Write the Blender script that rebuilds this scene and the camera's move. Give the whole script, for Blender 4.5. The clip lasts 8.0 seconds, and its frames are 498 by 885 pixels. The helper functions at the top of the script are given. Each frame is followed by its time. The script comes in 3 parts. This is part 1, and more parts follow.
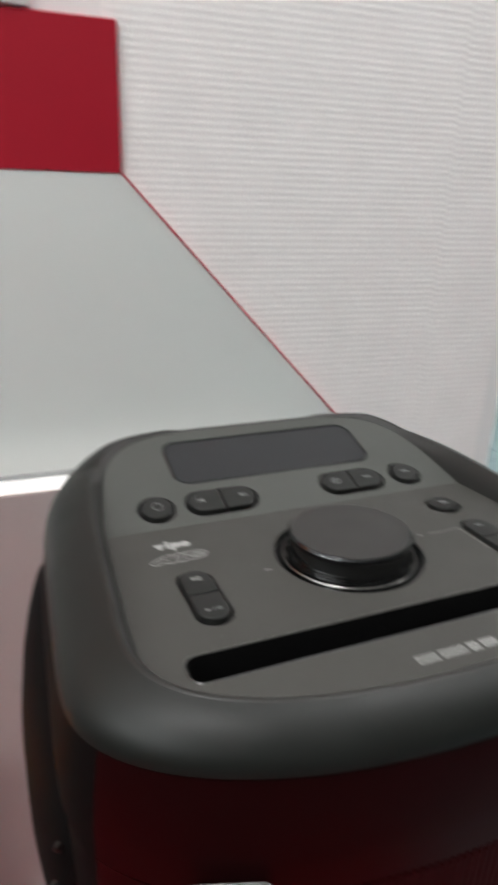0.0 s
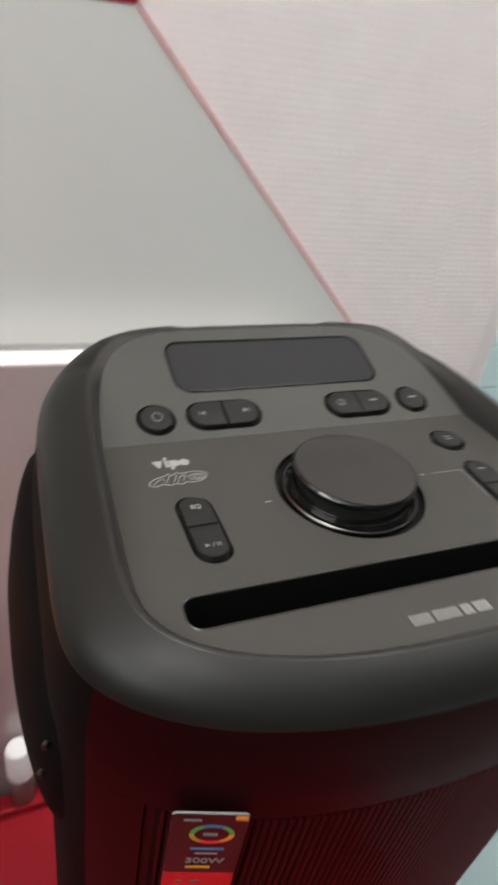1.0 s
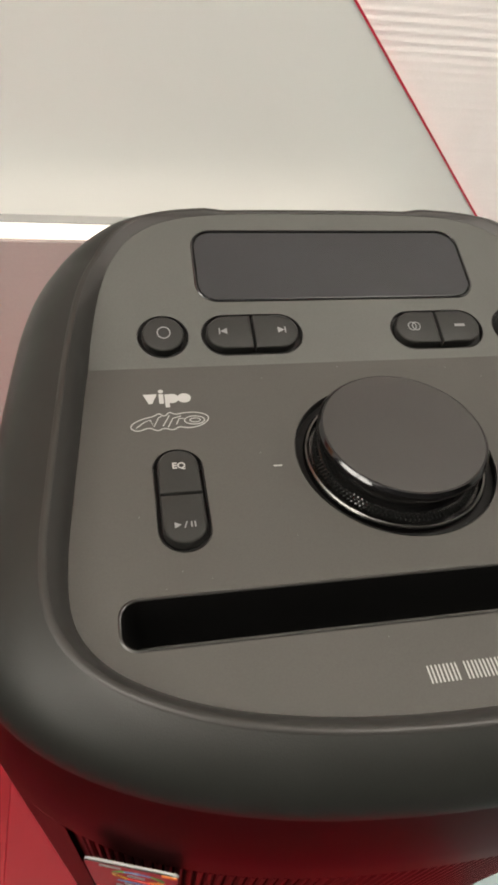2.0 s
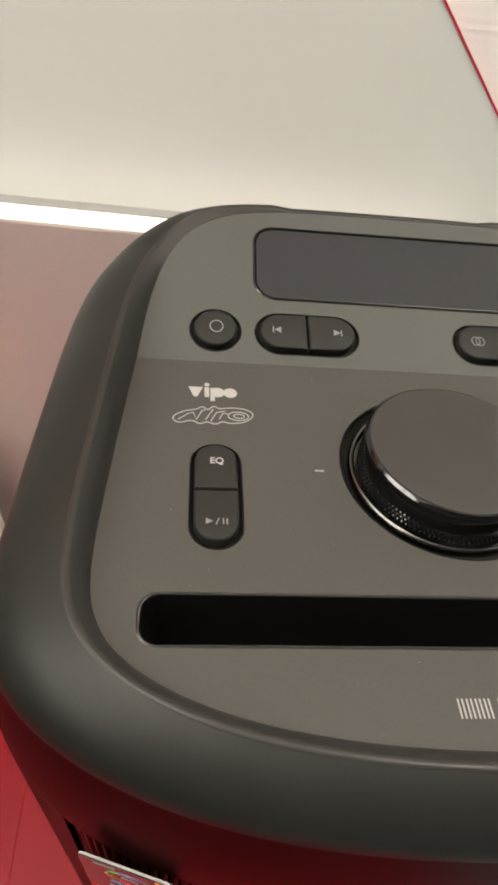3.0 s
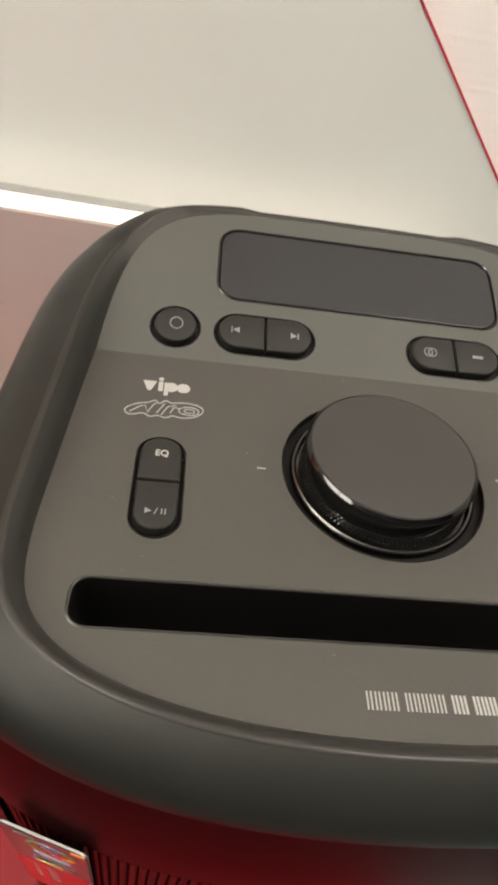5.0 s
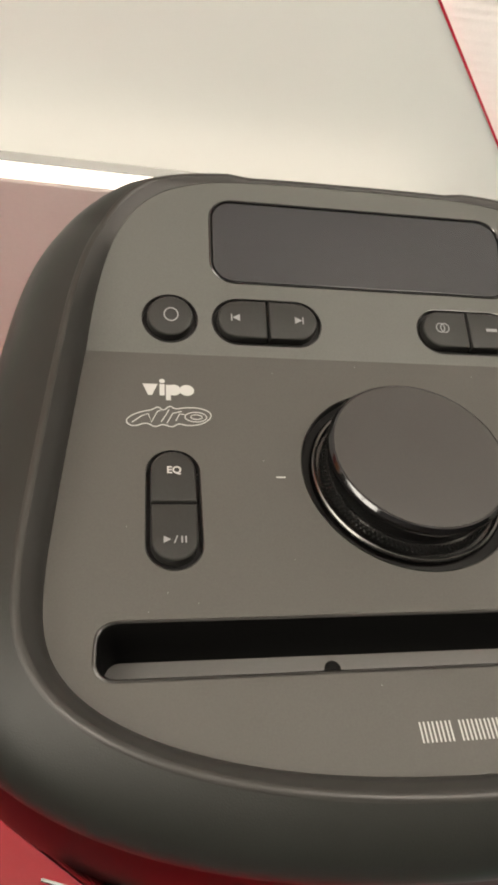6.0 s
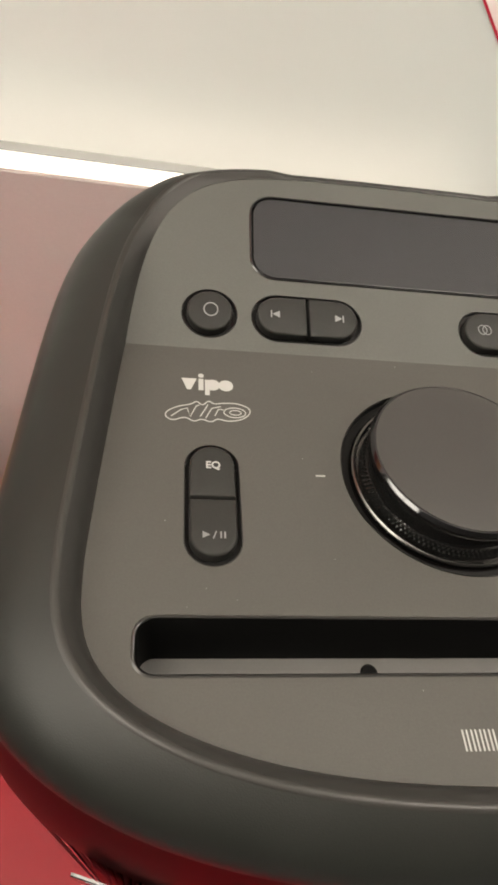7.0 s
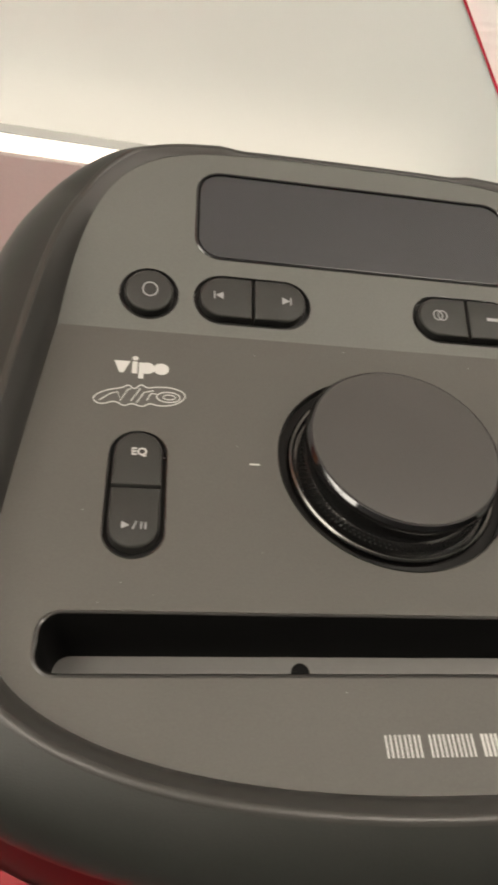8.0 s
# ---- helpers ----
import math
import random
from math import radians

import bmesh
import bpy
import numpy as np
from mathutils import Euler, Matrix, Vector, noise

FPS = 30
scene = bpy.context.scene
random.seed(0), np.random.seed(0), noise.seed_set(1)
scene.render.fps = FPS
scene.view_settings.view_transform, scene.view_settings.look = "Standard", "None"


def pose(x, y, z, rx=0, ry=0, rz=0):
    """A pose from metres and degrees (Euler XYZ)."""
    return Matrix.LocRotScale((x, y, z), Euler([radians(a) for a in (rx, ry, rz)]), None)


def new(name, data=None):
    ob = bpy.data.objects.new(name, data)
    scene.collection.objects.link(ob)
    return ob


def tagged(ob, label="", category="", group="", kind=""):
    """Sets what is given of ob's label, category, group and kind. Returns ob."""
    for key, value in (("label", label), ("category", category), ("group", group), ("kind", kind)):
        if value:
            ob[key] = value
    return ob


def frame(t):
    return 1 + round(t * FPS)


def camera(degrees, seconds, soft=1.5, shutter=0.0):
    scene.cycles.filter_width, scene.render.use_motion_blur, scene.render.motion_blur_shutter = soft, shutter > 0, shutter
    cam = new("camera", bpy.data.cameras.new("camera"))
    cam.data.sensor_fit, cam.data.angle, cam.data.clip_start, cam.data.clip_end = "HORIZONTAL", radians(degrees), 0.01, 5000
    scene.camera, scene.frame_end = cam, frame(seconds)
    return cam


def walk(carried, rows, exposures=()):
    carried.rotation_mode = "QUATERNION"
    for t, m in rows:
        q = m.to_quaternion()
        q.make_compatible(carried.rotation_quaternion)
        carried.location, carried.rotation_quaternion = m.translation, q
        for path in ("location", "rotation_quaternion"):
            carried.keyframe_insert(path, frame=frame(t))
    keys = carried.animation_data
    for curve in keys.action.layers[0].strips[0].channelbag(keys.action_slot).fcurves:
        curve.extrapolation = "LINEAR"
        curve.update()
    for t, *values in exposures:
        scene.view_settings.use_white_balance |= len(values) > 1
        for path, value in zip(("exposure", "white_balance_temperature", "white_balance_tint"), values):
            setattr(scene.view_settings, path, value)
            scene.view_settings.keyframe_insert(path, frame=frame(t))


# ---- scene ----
LENS = 42.1
cam = camera(LENS, 8.0, soft=3.2, shutter=0.5)
# seconds, place in metres, turn in degrees
PATH = [
    (0.0, -0.0726, -0.2279, 1.0131, 67.95, -2.08, -21.81),
    (0.3, -0.0811, -0.2219, 1.0219, 63.07, -5.56, -28.41),
    (0.5, -0.0903, -0.2166, 1.0190, 60.26, -7.21, -28.07),
    (0.8, -0.0874, -0.2131, 1.0300, 58.29, -7.31, -25.26),
    (1.0, -0.0777, -0.1941, 1.0341, 54.82, -8.39, -20.77),
    (1.2, -0.0563, -0.1755, 1.0286, 49.70, -7.81, -14.72),
    (2.3, -0.0134, -0.1327, 1.0155, 41.55, -5.63, -8.80),
    (2.5, -0.0156, -0.1339, 1.0129, 41.51, -5.95, -7.93),
    (3.0, -0.0108, -0.1338, 1.0099, 41.99, -5.89, -2.16),
    (3.5, 0.0008, -0.1329, 1.0092, 42.62, -4.64, -0.74),
    (4.0, -0.0048, -0.1341, 1.0113, 42.76, -5.52, -1.47),
    (4.5, 0.0033, -0.1417, 1.0173, 43.82, -7.43, 0.10),
    (4.7, 0.0069, -0.1433, 1.0189, 43.56, -8.02, 0.04),
    (5.8, -0.0113, -0.1132, 1.0090, 35.49, -8.64, -3.81),
    (6.0, -0.0109, -0.1101, 1.0172, 36.51, -8.47, -4.99),
    (6.5, -0.0122, -0.1105, 1.0151, 36.79, -8.01, -4.56),
    (7.0, -0.0176, -0.1099, 1.0128, 36.51, -8.28, -2.77),
    (7.5, -0.0108, -0.1075, 1.0079, 36.21, -8.58, -1.87),
    (8.0, 0.0027, -0.1063, 1.0055, 36.00, -9.03, -2.56),
]
EXPOSURES = [(0.0, -0.04, 6400, 9), (0.5, 0.0, 6550, 11), (1.2, 0.04, 6750, 12), (2.3, 0.44, 7500, 12), (3.0, 0.36, 7550, 12), (4.7, 0.38, 7600, 12), (6.0, 0.54, 7700, 12), (8.0, 0.52, 7700, 12)]
walk(cam, [(t, pose(x, y, z, rx, ry, rz)) for t, x, y, z, rx, ry, rz in PATH], EXPOSURES)

# ---------------------------------------------------------------- light
world = bpy.data.worlds.new("world")
scene.world = world
world.use_nodes = True
world.node_tree.nodes["Background"].inputs["Color"].default_value = (0.9, 0.95, 1.0, 1)
world.node_tree.nodes["Background"].inputs["Strength"].default_value = 0.05


# ---------------------------------------------------------------- materials
def material(name, color, rough=0.5, metal=0.0, grain=0.0, scale=400.0, bump=0.0, bump_scale=900.0, mottle=0.0,
             mottle_scale=14.0, coat=0.0, specular=0.5, emit=None, strength=0.0, per_piece=0.0, rough_var=0.0, tint=None):
    """Principled paint, plastic or metal with fine grain, broad mottling and small relief."""
    m = bpy.data.materials.new(name)
    m.use_nodes = True
    nt = m.node_tree
    b = nt.nodes["Principled BSDF"]
    b.inputs["Roughness"].default_value = rough
    b.inputs["Metallic"].default_value = metal
    b.inputs["Coat Weight"].default_value = coat
    b.inputs["Specular IOR Level"].default_value = specular
    if tint:
        b.inputs["Specular Tint"].default_value = (*tint, 1)
    tc = nt.nodes.new("ShaderNodeTexCoord")
    base = nt.nodes.new("ShaderNodeRGB")
    base.outputs[0].default_value = (*color, 1)
    out = base.outputs[0]

    def noise_at(sc, detail=3.0):
        n = nt.nodes.new("ShaderNodeTexNoise")
        n.inputs["Scale"].default_value = sc
        n.inputs["Detail"].default_value = detail
        nt.links.new(tc.outputs["Object"], n.inputs["Vector"])
        return n.outputs["Fac"]

    def vary(sock, fac, amount):
        mr = nt.nodes.new("ShaderNodeMapRange")
        mr.inputs["From Min"].default_value, mr.inputs["From Max"].default_value = 0.25, 0.75
        mr.inputs["To Min"].default_value, mr.inputs["To Max"].default_value = 1 - amount, 1 + amount
        nt.links.new(fac, mr.inputs["Value"])
        mul = nt.nodes.new("ShaderNodeVectorMath")
        mul.operation = "SCALE"
        nt.links.new(sock, mul.inputs[0])
        nt.links.new(mr.outputs[0], mul.inputs["Scale"])
        return mul.outputs[0]

    if grain:
        out = vary(out, noise_at(scale), grain)
    if mottle:
        out = vary(out, noise_at(mottle_scale, 4.0), mottle)
    if per_piece:
        info = nt.nodes.new("ShaderNodeObjectInfo")
        out = vary(out, info.outputs["Random"], per_piece)
    nt.links.new(out, b.inputs["Base Color"])
    if rough_var:
        mr = nt.nodes.new("ShaderNodeMapRange")
        mr.inputs["From Min"].default_value, mr.inputs["From Max"].default_value = 0.3, 0.7
        mr.inputs["To Min"].default_value = max(0.02, rough - rough_var)
        mr.inputs["To Max"].default_value = rough + rough_var
        nt.links.new(noise_at(mottle_scale * 3, 5.0), mr.inputs["Value"])
        nt.links.new(mr.outputs[0], b.inputs["Roughness"])
    if bump:
        bp = nt.nodes.new("ShaderNodeBump")
        bp.inputs["Strength"].default_value = bump
        bp.inputs["Distance"].default_value = 0.0004
        nt.links.new(noise_at(bump_scale, 2.0), bp.inputs["Height"])
        nt.links.new(bp.outputs[0], b.inputs["Normal"])
    if emit:
        b.inputs["Emission Color"].default_value = (*emit, 1)
        b.inputs["Emission Strength"].default_value = strength
    return m


CAP = material("satin charcoal plastic", (0.0090, 0.0097, 0.0087), 0.42, specular=0.21, grain=0.10, scale=1500, bump=0.10, bump_scale=2600, mottle=0.05, rough_var=0.04)
# Lighter than CAP: the lip's highlight is put into its colour.
LIP = material("polished charcoal edge, highlight in colour", (0.0175, 0.017, 0.0157), 0.36, specular=0.22, grain=0.05, scale=1500)
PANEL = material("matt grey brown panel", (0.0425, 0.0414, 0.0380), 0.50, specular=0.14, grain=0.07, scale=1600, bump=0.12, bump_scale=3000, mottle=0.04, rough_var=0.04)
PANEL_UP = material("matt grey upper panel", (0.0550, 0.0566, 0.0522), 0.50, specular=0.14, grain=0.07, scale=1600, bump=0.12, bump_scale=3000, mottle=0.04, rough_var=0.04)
BUTTON = material("dark grey rubberised plastic", (0.0165, 0.0165, 0.0158), 0.48, specular=0.12, grain=0.06, scale=1500, bump=0.1, bump_scale=3000)
SURROUND = material("dark satin surround", (0.020, 0.0195, 0.0185), 0.45, specular=0.3, grain=0.06, scale=1800)
GLOSS = material("glossy black plastic", (0.006, 0.006, 0.006), 0.12, rough_var=0.04, mottle_scale=30)
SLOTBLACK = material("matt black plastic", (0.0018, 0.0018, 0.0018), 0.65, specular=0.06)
WELL = material("dull black recess", (0.004, 0.004, 0.004), 0.4, specular=0.12)
SLOTFLOOR = material("grey moulded plastic", (0.046, 0.0445, 0.0415), 0.5, grain=0.06, scale=1500)
RIMGLOSS = material("dark polished plastic", (0.018, 0.017, 0.016), 0.30)
DISPLAY = material("smoked display window", (0.012, 0.0128, 0.0145), 0.27, specular=0.42, mottle=0.08, mottle_scale=40)
CHROME = material("dark chrome", (0.115, 0.112, 0.108), 0.24, metal=1.0, rough_var=0.04)
BEVEL = material("polished black metal", (0.060, 0.060, 0.062), 0.12, metal=1.0, rough_var=0.03)
KNOBTOP = material("satin black knob face", (0.031, 0.0295, 0.0285), 0.48, specular=0.12, grain=0.06, scale=2000, bump=0.06, bump_scale=3000)
PRINT = material("white print", (0.235, 0.235, 0.228), 0.6)
PRINT_FAINT = material("faint grey print", (0.16, 0.155, 0.15), 0.6)
PRINT_GREY = material("pale grey print", (0.13, 0.134, 0.136), 0.6)
BODY = material("burgundy lacquer", (0.013, 0.0022, 0.0026), 0.42, metal=0.3, specular=0.14, tint=(1.0, 0.35, 0.38), mottle=0.06, mottle_scale=30)
SIDE = material("black moulded side", (0.0036, 0.0031, 0.0031), 0.6, specular=0.04, bump=0.2, bump_scale=1500, grain=0.1)
RIB = material("dark red grille rib", (0.024, 0.0030, 0.0040), 0.42, metal=0.4, specular=0.2, tint=(1.0, 0.3, 0.33), per_piece=0.15)
BACKING = material("dark red grille cloth", (0.016, 0.0022, 0.0028), 0.7, specular=0.04, grain=0.1, scale=900)
STEEL = material("steel screw", (0.07, 0.066, 0.064), 0.35, metal=1.0)
WHITE_PANEL = material("matt white laminate", (0.69, 0.70, 0.68), 0.5, mottle=0.015, mottle_scale=6, bump=0.05, bump_scale=700)
# Red bounce off the podium is tinted into this grey.
LOWER_PANEL = material("pale grey laminate with red bounce", (0.48, 0.405, 0.395), 0.20, specular=0.8, mottle=0.03, mottle_scale=9, grain=0.02, scale=500)
RED_PAINT = material("satin red laminate", (0.36, 0.006, 0.020), 0.40, mottle=0.05, mottle_scale=12, bump=0.06, bump_scale=500)
EDGE_RED = material("bright red edging", (0.50, 0.012, 0.036), 0.40, mottle=0.05, mottle_scale=12)
PODIUM_RED = material("dark red satin laminate", (0.25, 0.006, 0.013), 0.42, specular=0.16, mottle=0.06, mottle_scale=12, bump=0.06, bump_scale=500)
PAPER = material("white embossed wallpaper", (0.88, 0.825, 0.815), 0.75, mottle=0.025, mottle_scale=30, grain=0.02, scale=900, bump=0.25, bump_scale=1200)
TRIM = material("smooth white paint", (0.80, 0.765, 0.76), 0.55, mottle=0.02, mottle_scale=12)
WALL = material("white wall paint", (0.78, 0.78, 0.76), 0.7, mottle=0.03, mottle_scale=4, bump=0.1, bump_scale=300)
DARK_WALL = material("dark grey of unseen light-absorbing walls", (0.05, 0.05, 0.052), 0.7, mottle=0.05, mottle_scale=4)
CEIL = material("white ceiling tile", (0.8, 0.8, 0.79), 0.8, mottle=0.03, mottle_scale=5)
TILE = material("pale blue grey floor tile", (0.165, 0.235, 0.245), 0.42, mottle=0.03, mottle_scale=5, grain=0.01, scale=120, per_piece=0.03)
GROUT = material("grey grout", (0.152, 0.21, 0.218), 0.8, mottle=0.1, mottle_scale=40)
CABINET = material("glossy white cabinet", (0.80, 0.84, 0.82), 0.25, mottle=0.02)
PLINTH_DARK = material("dark blue grey skirting", (0.05, 0.075, 0.085), 0.5, mottle=0.1)
LED = material("lit diffuser", (0.9, 0.9, 0.9), 0.5, emit=(1.0, 0.97, 0.92), strength=0.95)
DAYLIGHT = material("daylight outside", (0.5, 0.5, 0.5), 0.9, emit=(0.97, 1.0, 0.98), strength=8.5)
LAMP = material("lit ceiling panel", (0.9, 0.9, 0.9), 0.5, emit=(1.0, 0.985, 0.97), strength=30.0)
LAMP_FRAME = material("white lamp frame", (0.8, 0.8, 0.8), 0.4, mottle=0.02)
LABEL_EDGE = material("grey label edge", (0.20, 0.20, 0.195), 0.35, mottle=0.04)
STICKER_BLACK = material("black glossy label", (0.009, 0.008, 0.008), 0.10, specular=0.5, mottle=0.1)
STICKER_RED = material("red glossy label", (0.62, 0.012, 0.014), 0.3, mottle=0.05, mottle_scale=60)
ORANGE = material("orange printed card", (0.75, 0.22, 0.03), 0.5, mottle=0.06, mottle_scale=30)
CARDBOARD = material("beige cardboard", (0.55, 0.44, 0.32), 0.7, mottle=0.05)
CARD = material("white printed card", (0.78, 0.78, 0.76), 0.5, mottle=0.04, mottle_scale=30)
JAR = material("white moulded plastic", (0.80, 0.81, 0.80), 0.3, mottle=0.03)
JAR_BASE = material("brownish plastic", (0.16, 0.115, 0.11), 0.4, mottle=0.05)
BLUE = material("blue print", (0.02, 0.15, 0.32), 0.14)
GREEN = material("green print", (0.05, 0.30, 0.07), 0.14)
YELLOW = material("yellow print", (0.50, 0.30, 0.02), 0.14)


# ---------------------------------------------------------------- mesh helpers
def thing(name, x, y, z, label, category, group="", kind=""):
    ob = new(name)
    ob.empty_display_size = 0.05
    ob.matrix_world = pose(x, y, z)
    return tagged(ob, label, category, group, kind)


def part(name, bm, mat, parent=None, label="", smooth=False, origin=None):
    """Links a bmesh in world coordinates as one mesh object under a thing or a part."""
    bmesh.ops.recalc_face_normals(bm, faces=bm.faces)
    me = bpy.data.meshes.new(name)
    top = Matrix.Identity(4)
    if parent:
        chain = parent
        while chain:
            top = chain.matrix_basis @ top
            chain = chain.parent
    here = Matrix.Translation(origin) if origin else top
    bm.transform(here.inverted())
    if smooth:
        for f in bm.faces:
            f.smooth = True
        for e in bm.edges:
            if len(e.link_faces) == 2 and e.calc_face_angle(0) > radians(40):
                e.smooth = False
    bm.to_mesh(me)
    bm.free()
    me.materials.append(mat)
    ob = new(name, me)
    if parent:
        ob.parent = parent
        ob.matrix_basis = top.inverted() @ here
    else:
        ob.matrix_basis = here
    return tagged(ob, label)


def box_bm(x0, x1, y0, y1, z0, z1, bevel=0.0, seg=2, turn=None):
    bm = bmesh.new()
    bmesh.ops.create_cube(bm, size=1)
    bm.transform(Matrix.Translation(((x0 + x1) / 2, (y0 + y1) / 2, (z0 + z1) / 2)) @ Matrix.Diagonal((x1 - x0, y1 - y0, z1 - z0, 1)))
    if bevel:
        bmesh.ops.bevel(bm, geom=bm.edges, offset=bevel, segments=seg, affect="EDGES", profile=0.5)
    if turn:
        bm.transform(turn)
    return bm


def loft(loops, cap_start=False, cap_end=False, closed=True):
    """Skin between loops of equal length; each loop is a list of points."""
    bm = bmesh.new()
    rings = [[bm.verts.new(p) for p in loop] for loop in loops]
    n = len(rings[0])
    for a, b in zip(rings, rings[1:]):
        for i in range(n if closed else n - 1):
            j = (i + 1) % n
            bm.faces.new((a[i], a[j], b[j], b[i]))
    if cap_start:
        bm.faces.new(rings[0][::-1])
    if cap_end:
        bm.faces.new(rings[-1])
    return bm


def stadium(cx, cy, a, b, n=12, r=None):
    """Rounded rectangle of half sizes a, b; corner radius r, by default the smaller half."""
    r = min(a, b) if r is None else r
    pts = []
    for k, (sx, sy) in enumerate(((1, 1), (-1, 1), (-1, -1), (1, -1))):
        for i in range(n + 1):
            t = radians(90 * k + 90 * i / n)
            pts.append((cx + sx * (a - r) + r * math.cos(t), cy + sy * (b - r) + r * math.sin(t)))
    return pts


def circle(cx, cy, r, n=64):
    return [(cx + r * math.cos(2 * math.pi * i / n), cy + r * math.sin(2 * math.pi * i / n)) for i in range(n)]


def tidy(pts, eps=1e-4):
    out = []
    for p in pts:
        if not out or math.dist(p, out[-1]) > eps:
            out.append(p)
    if math.dist(out[0], out[-1]) < eps:
        out.pop()
    return out


def sheet(outer, holes=()):
    """A flat face with holes, in the plane z = 0."""
    bm = bmesh.new()
    edges = []
    for loop in (outer, *holes):
        vs = [bm.verts.new((*p, 0)) for p in tidy(loop)]
        edges += [bm.edges.new((vs[i], vs[(i + 1) % len(vs)])) for i in range(len(vs))]
    bmesh.ops.triangle_fill(bm, use_beauty=True, use_dissolve=False, edges=edges)
    return bm


def plate(outline, z0, z1, round_by=0.0):
    """A solid from an outline, with a rounded upper rim drawn inwards."""
    o = tidy(outline)

    def shrink(d):
        n = len(o)
        res = []
        for i in range(n):
            ax, ay = o[i - 1]
            bx, by = o[(i + 1) % n]
            l = math.hypot(bx - ax, by - ay) or 1
            res.append((o[i][0] - d * (by - ay) / l, o[i][1] + d * (bx - ax) / l))
        return res

    loops = [[(*p, z0) for p in o], [(*p, z1 - round_by) for p in o]]
    if round_by:
        for k in (30, 60, 90):
            t = radians(k)
            loops.append([(*p, z1 - round_by + round_by * math.sin(t)) for p in shrink(round_by * (1 - math.cos(t)))])
    return loft(loops, True, True)


def lathe(profile, cx, cy, n=96):
    return loft([[(cx + r * math.cos(2 * math.pi * i / n), cy + r * math.sin(2 * math.pi * i / n), z) for i in range(n)] for r, z in profile], True, True)


def stroke(points, width, z, thick=0.12):
    """A thin raised line along points in a plane."""
    bm = bmesh.new()
    n = len(points)
    left, right = [], []
    for i, p in enumerate(points):
        a, b = points[max(i - 1, 0)], points[min(i + 1, n - 1)]
        l = math.hypot(b[0] - a[0], b[1] - a[1]) or 1
        nx, ny = -(b[1] - a[1]) / l * width / 2, (b[0] - a[0]) / l * width / 2
        left.append((p[0] + nx, p[1] + ny))
        right.append((p[0] - nx, p[1] - ny))
    lv = [[bm.verts.new((*q, h)) for q in side] for side in (left, right) for h in (z, z + thick)]
    l0, l1, r0, r1 = lv
    for i in range(n - 1):
        bm.faces.new((l1[i], l1[i + 1], r1[i + 1], r1[i]))
        bm.faces.new((l0[i], l0[i + 1], l1[i + 1], l1[i]))
        bm.faces.new((r1[i], r1[i + 1], r0[i + 1], r0[i]))
    bm.faces.new((l0[0], l1[0], r1[0], r0[0]))
    bm.faces.new((l0[-1], r0[-1], r1[-1], l1[-1]))
    return bm


def text_bm(words, size, cx, cy, z, squeeze=1.0):
    """Flat raised lettering from the built-in font, centred on a spot."""
    cu = bpy.data.curves.new("lettering", "FONT")
    cu.body, cu.size, cu.align_x, cu.align_y, cu.extrude, cu.offset = words, size, "CENTER", "CENTER", 0.06, 0.022 * size
    ob = bpy.data.objects.new("lettering", cu)
    me = bpy.data.meshes.new_from_object(ob)
    bm = bmesh.new()
    bm.from_mesh(me)
    bm.transform(Matrix.Translation((cx, cy, z)) @ Matrix.Diagonal((squeeze, 1, 1, 1)))
    bpy.data.objects.remove(ob)
    return bm


def join(*bms):
    out = bmesh.new()
    for b in bms:
        me = bpy.data.meshes.new("joined")
        b.to_mesh(me)
        out.from_mesh(me)
        b.free()
        bpy.data.meshes.remove(me)
    return out


# ---------------------------------------------------------------- the setting
FLOOR_Z, PODIUM_Z = 0.0, 0.170
WALL_TURN = pose(0.0331, 0.2949, 1.0139, 0, 0, -2.50)  # origin: the corner below the red block


def on_wall(bm):
    """From wall coordinates (along, towards the room as minus y, up) to the world."""
    bm.transform(WALL_TURN)
    return bm


def wall_box(name, x0, x1, y0, y1, z0, z1, mat, label, bevel=0.0, category="wall"):
    ob = part(name, on_wall(box_bm(x0, x1, y0, y1, z0, z1, bevel)), mat)
    return tagged(ob, label, category, kind="structure")


BASE = -1.0139
EDGE = 0.391      # the free end of the papered wall
RIBS = 0.0052     # pitch of the embossed ribs


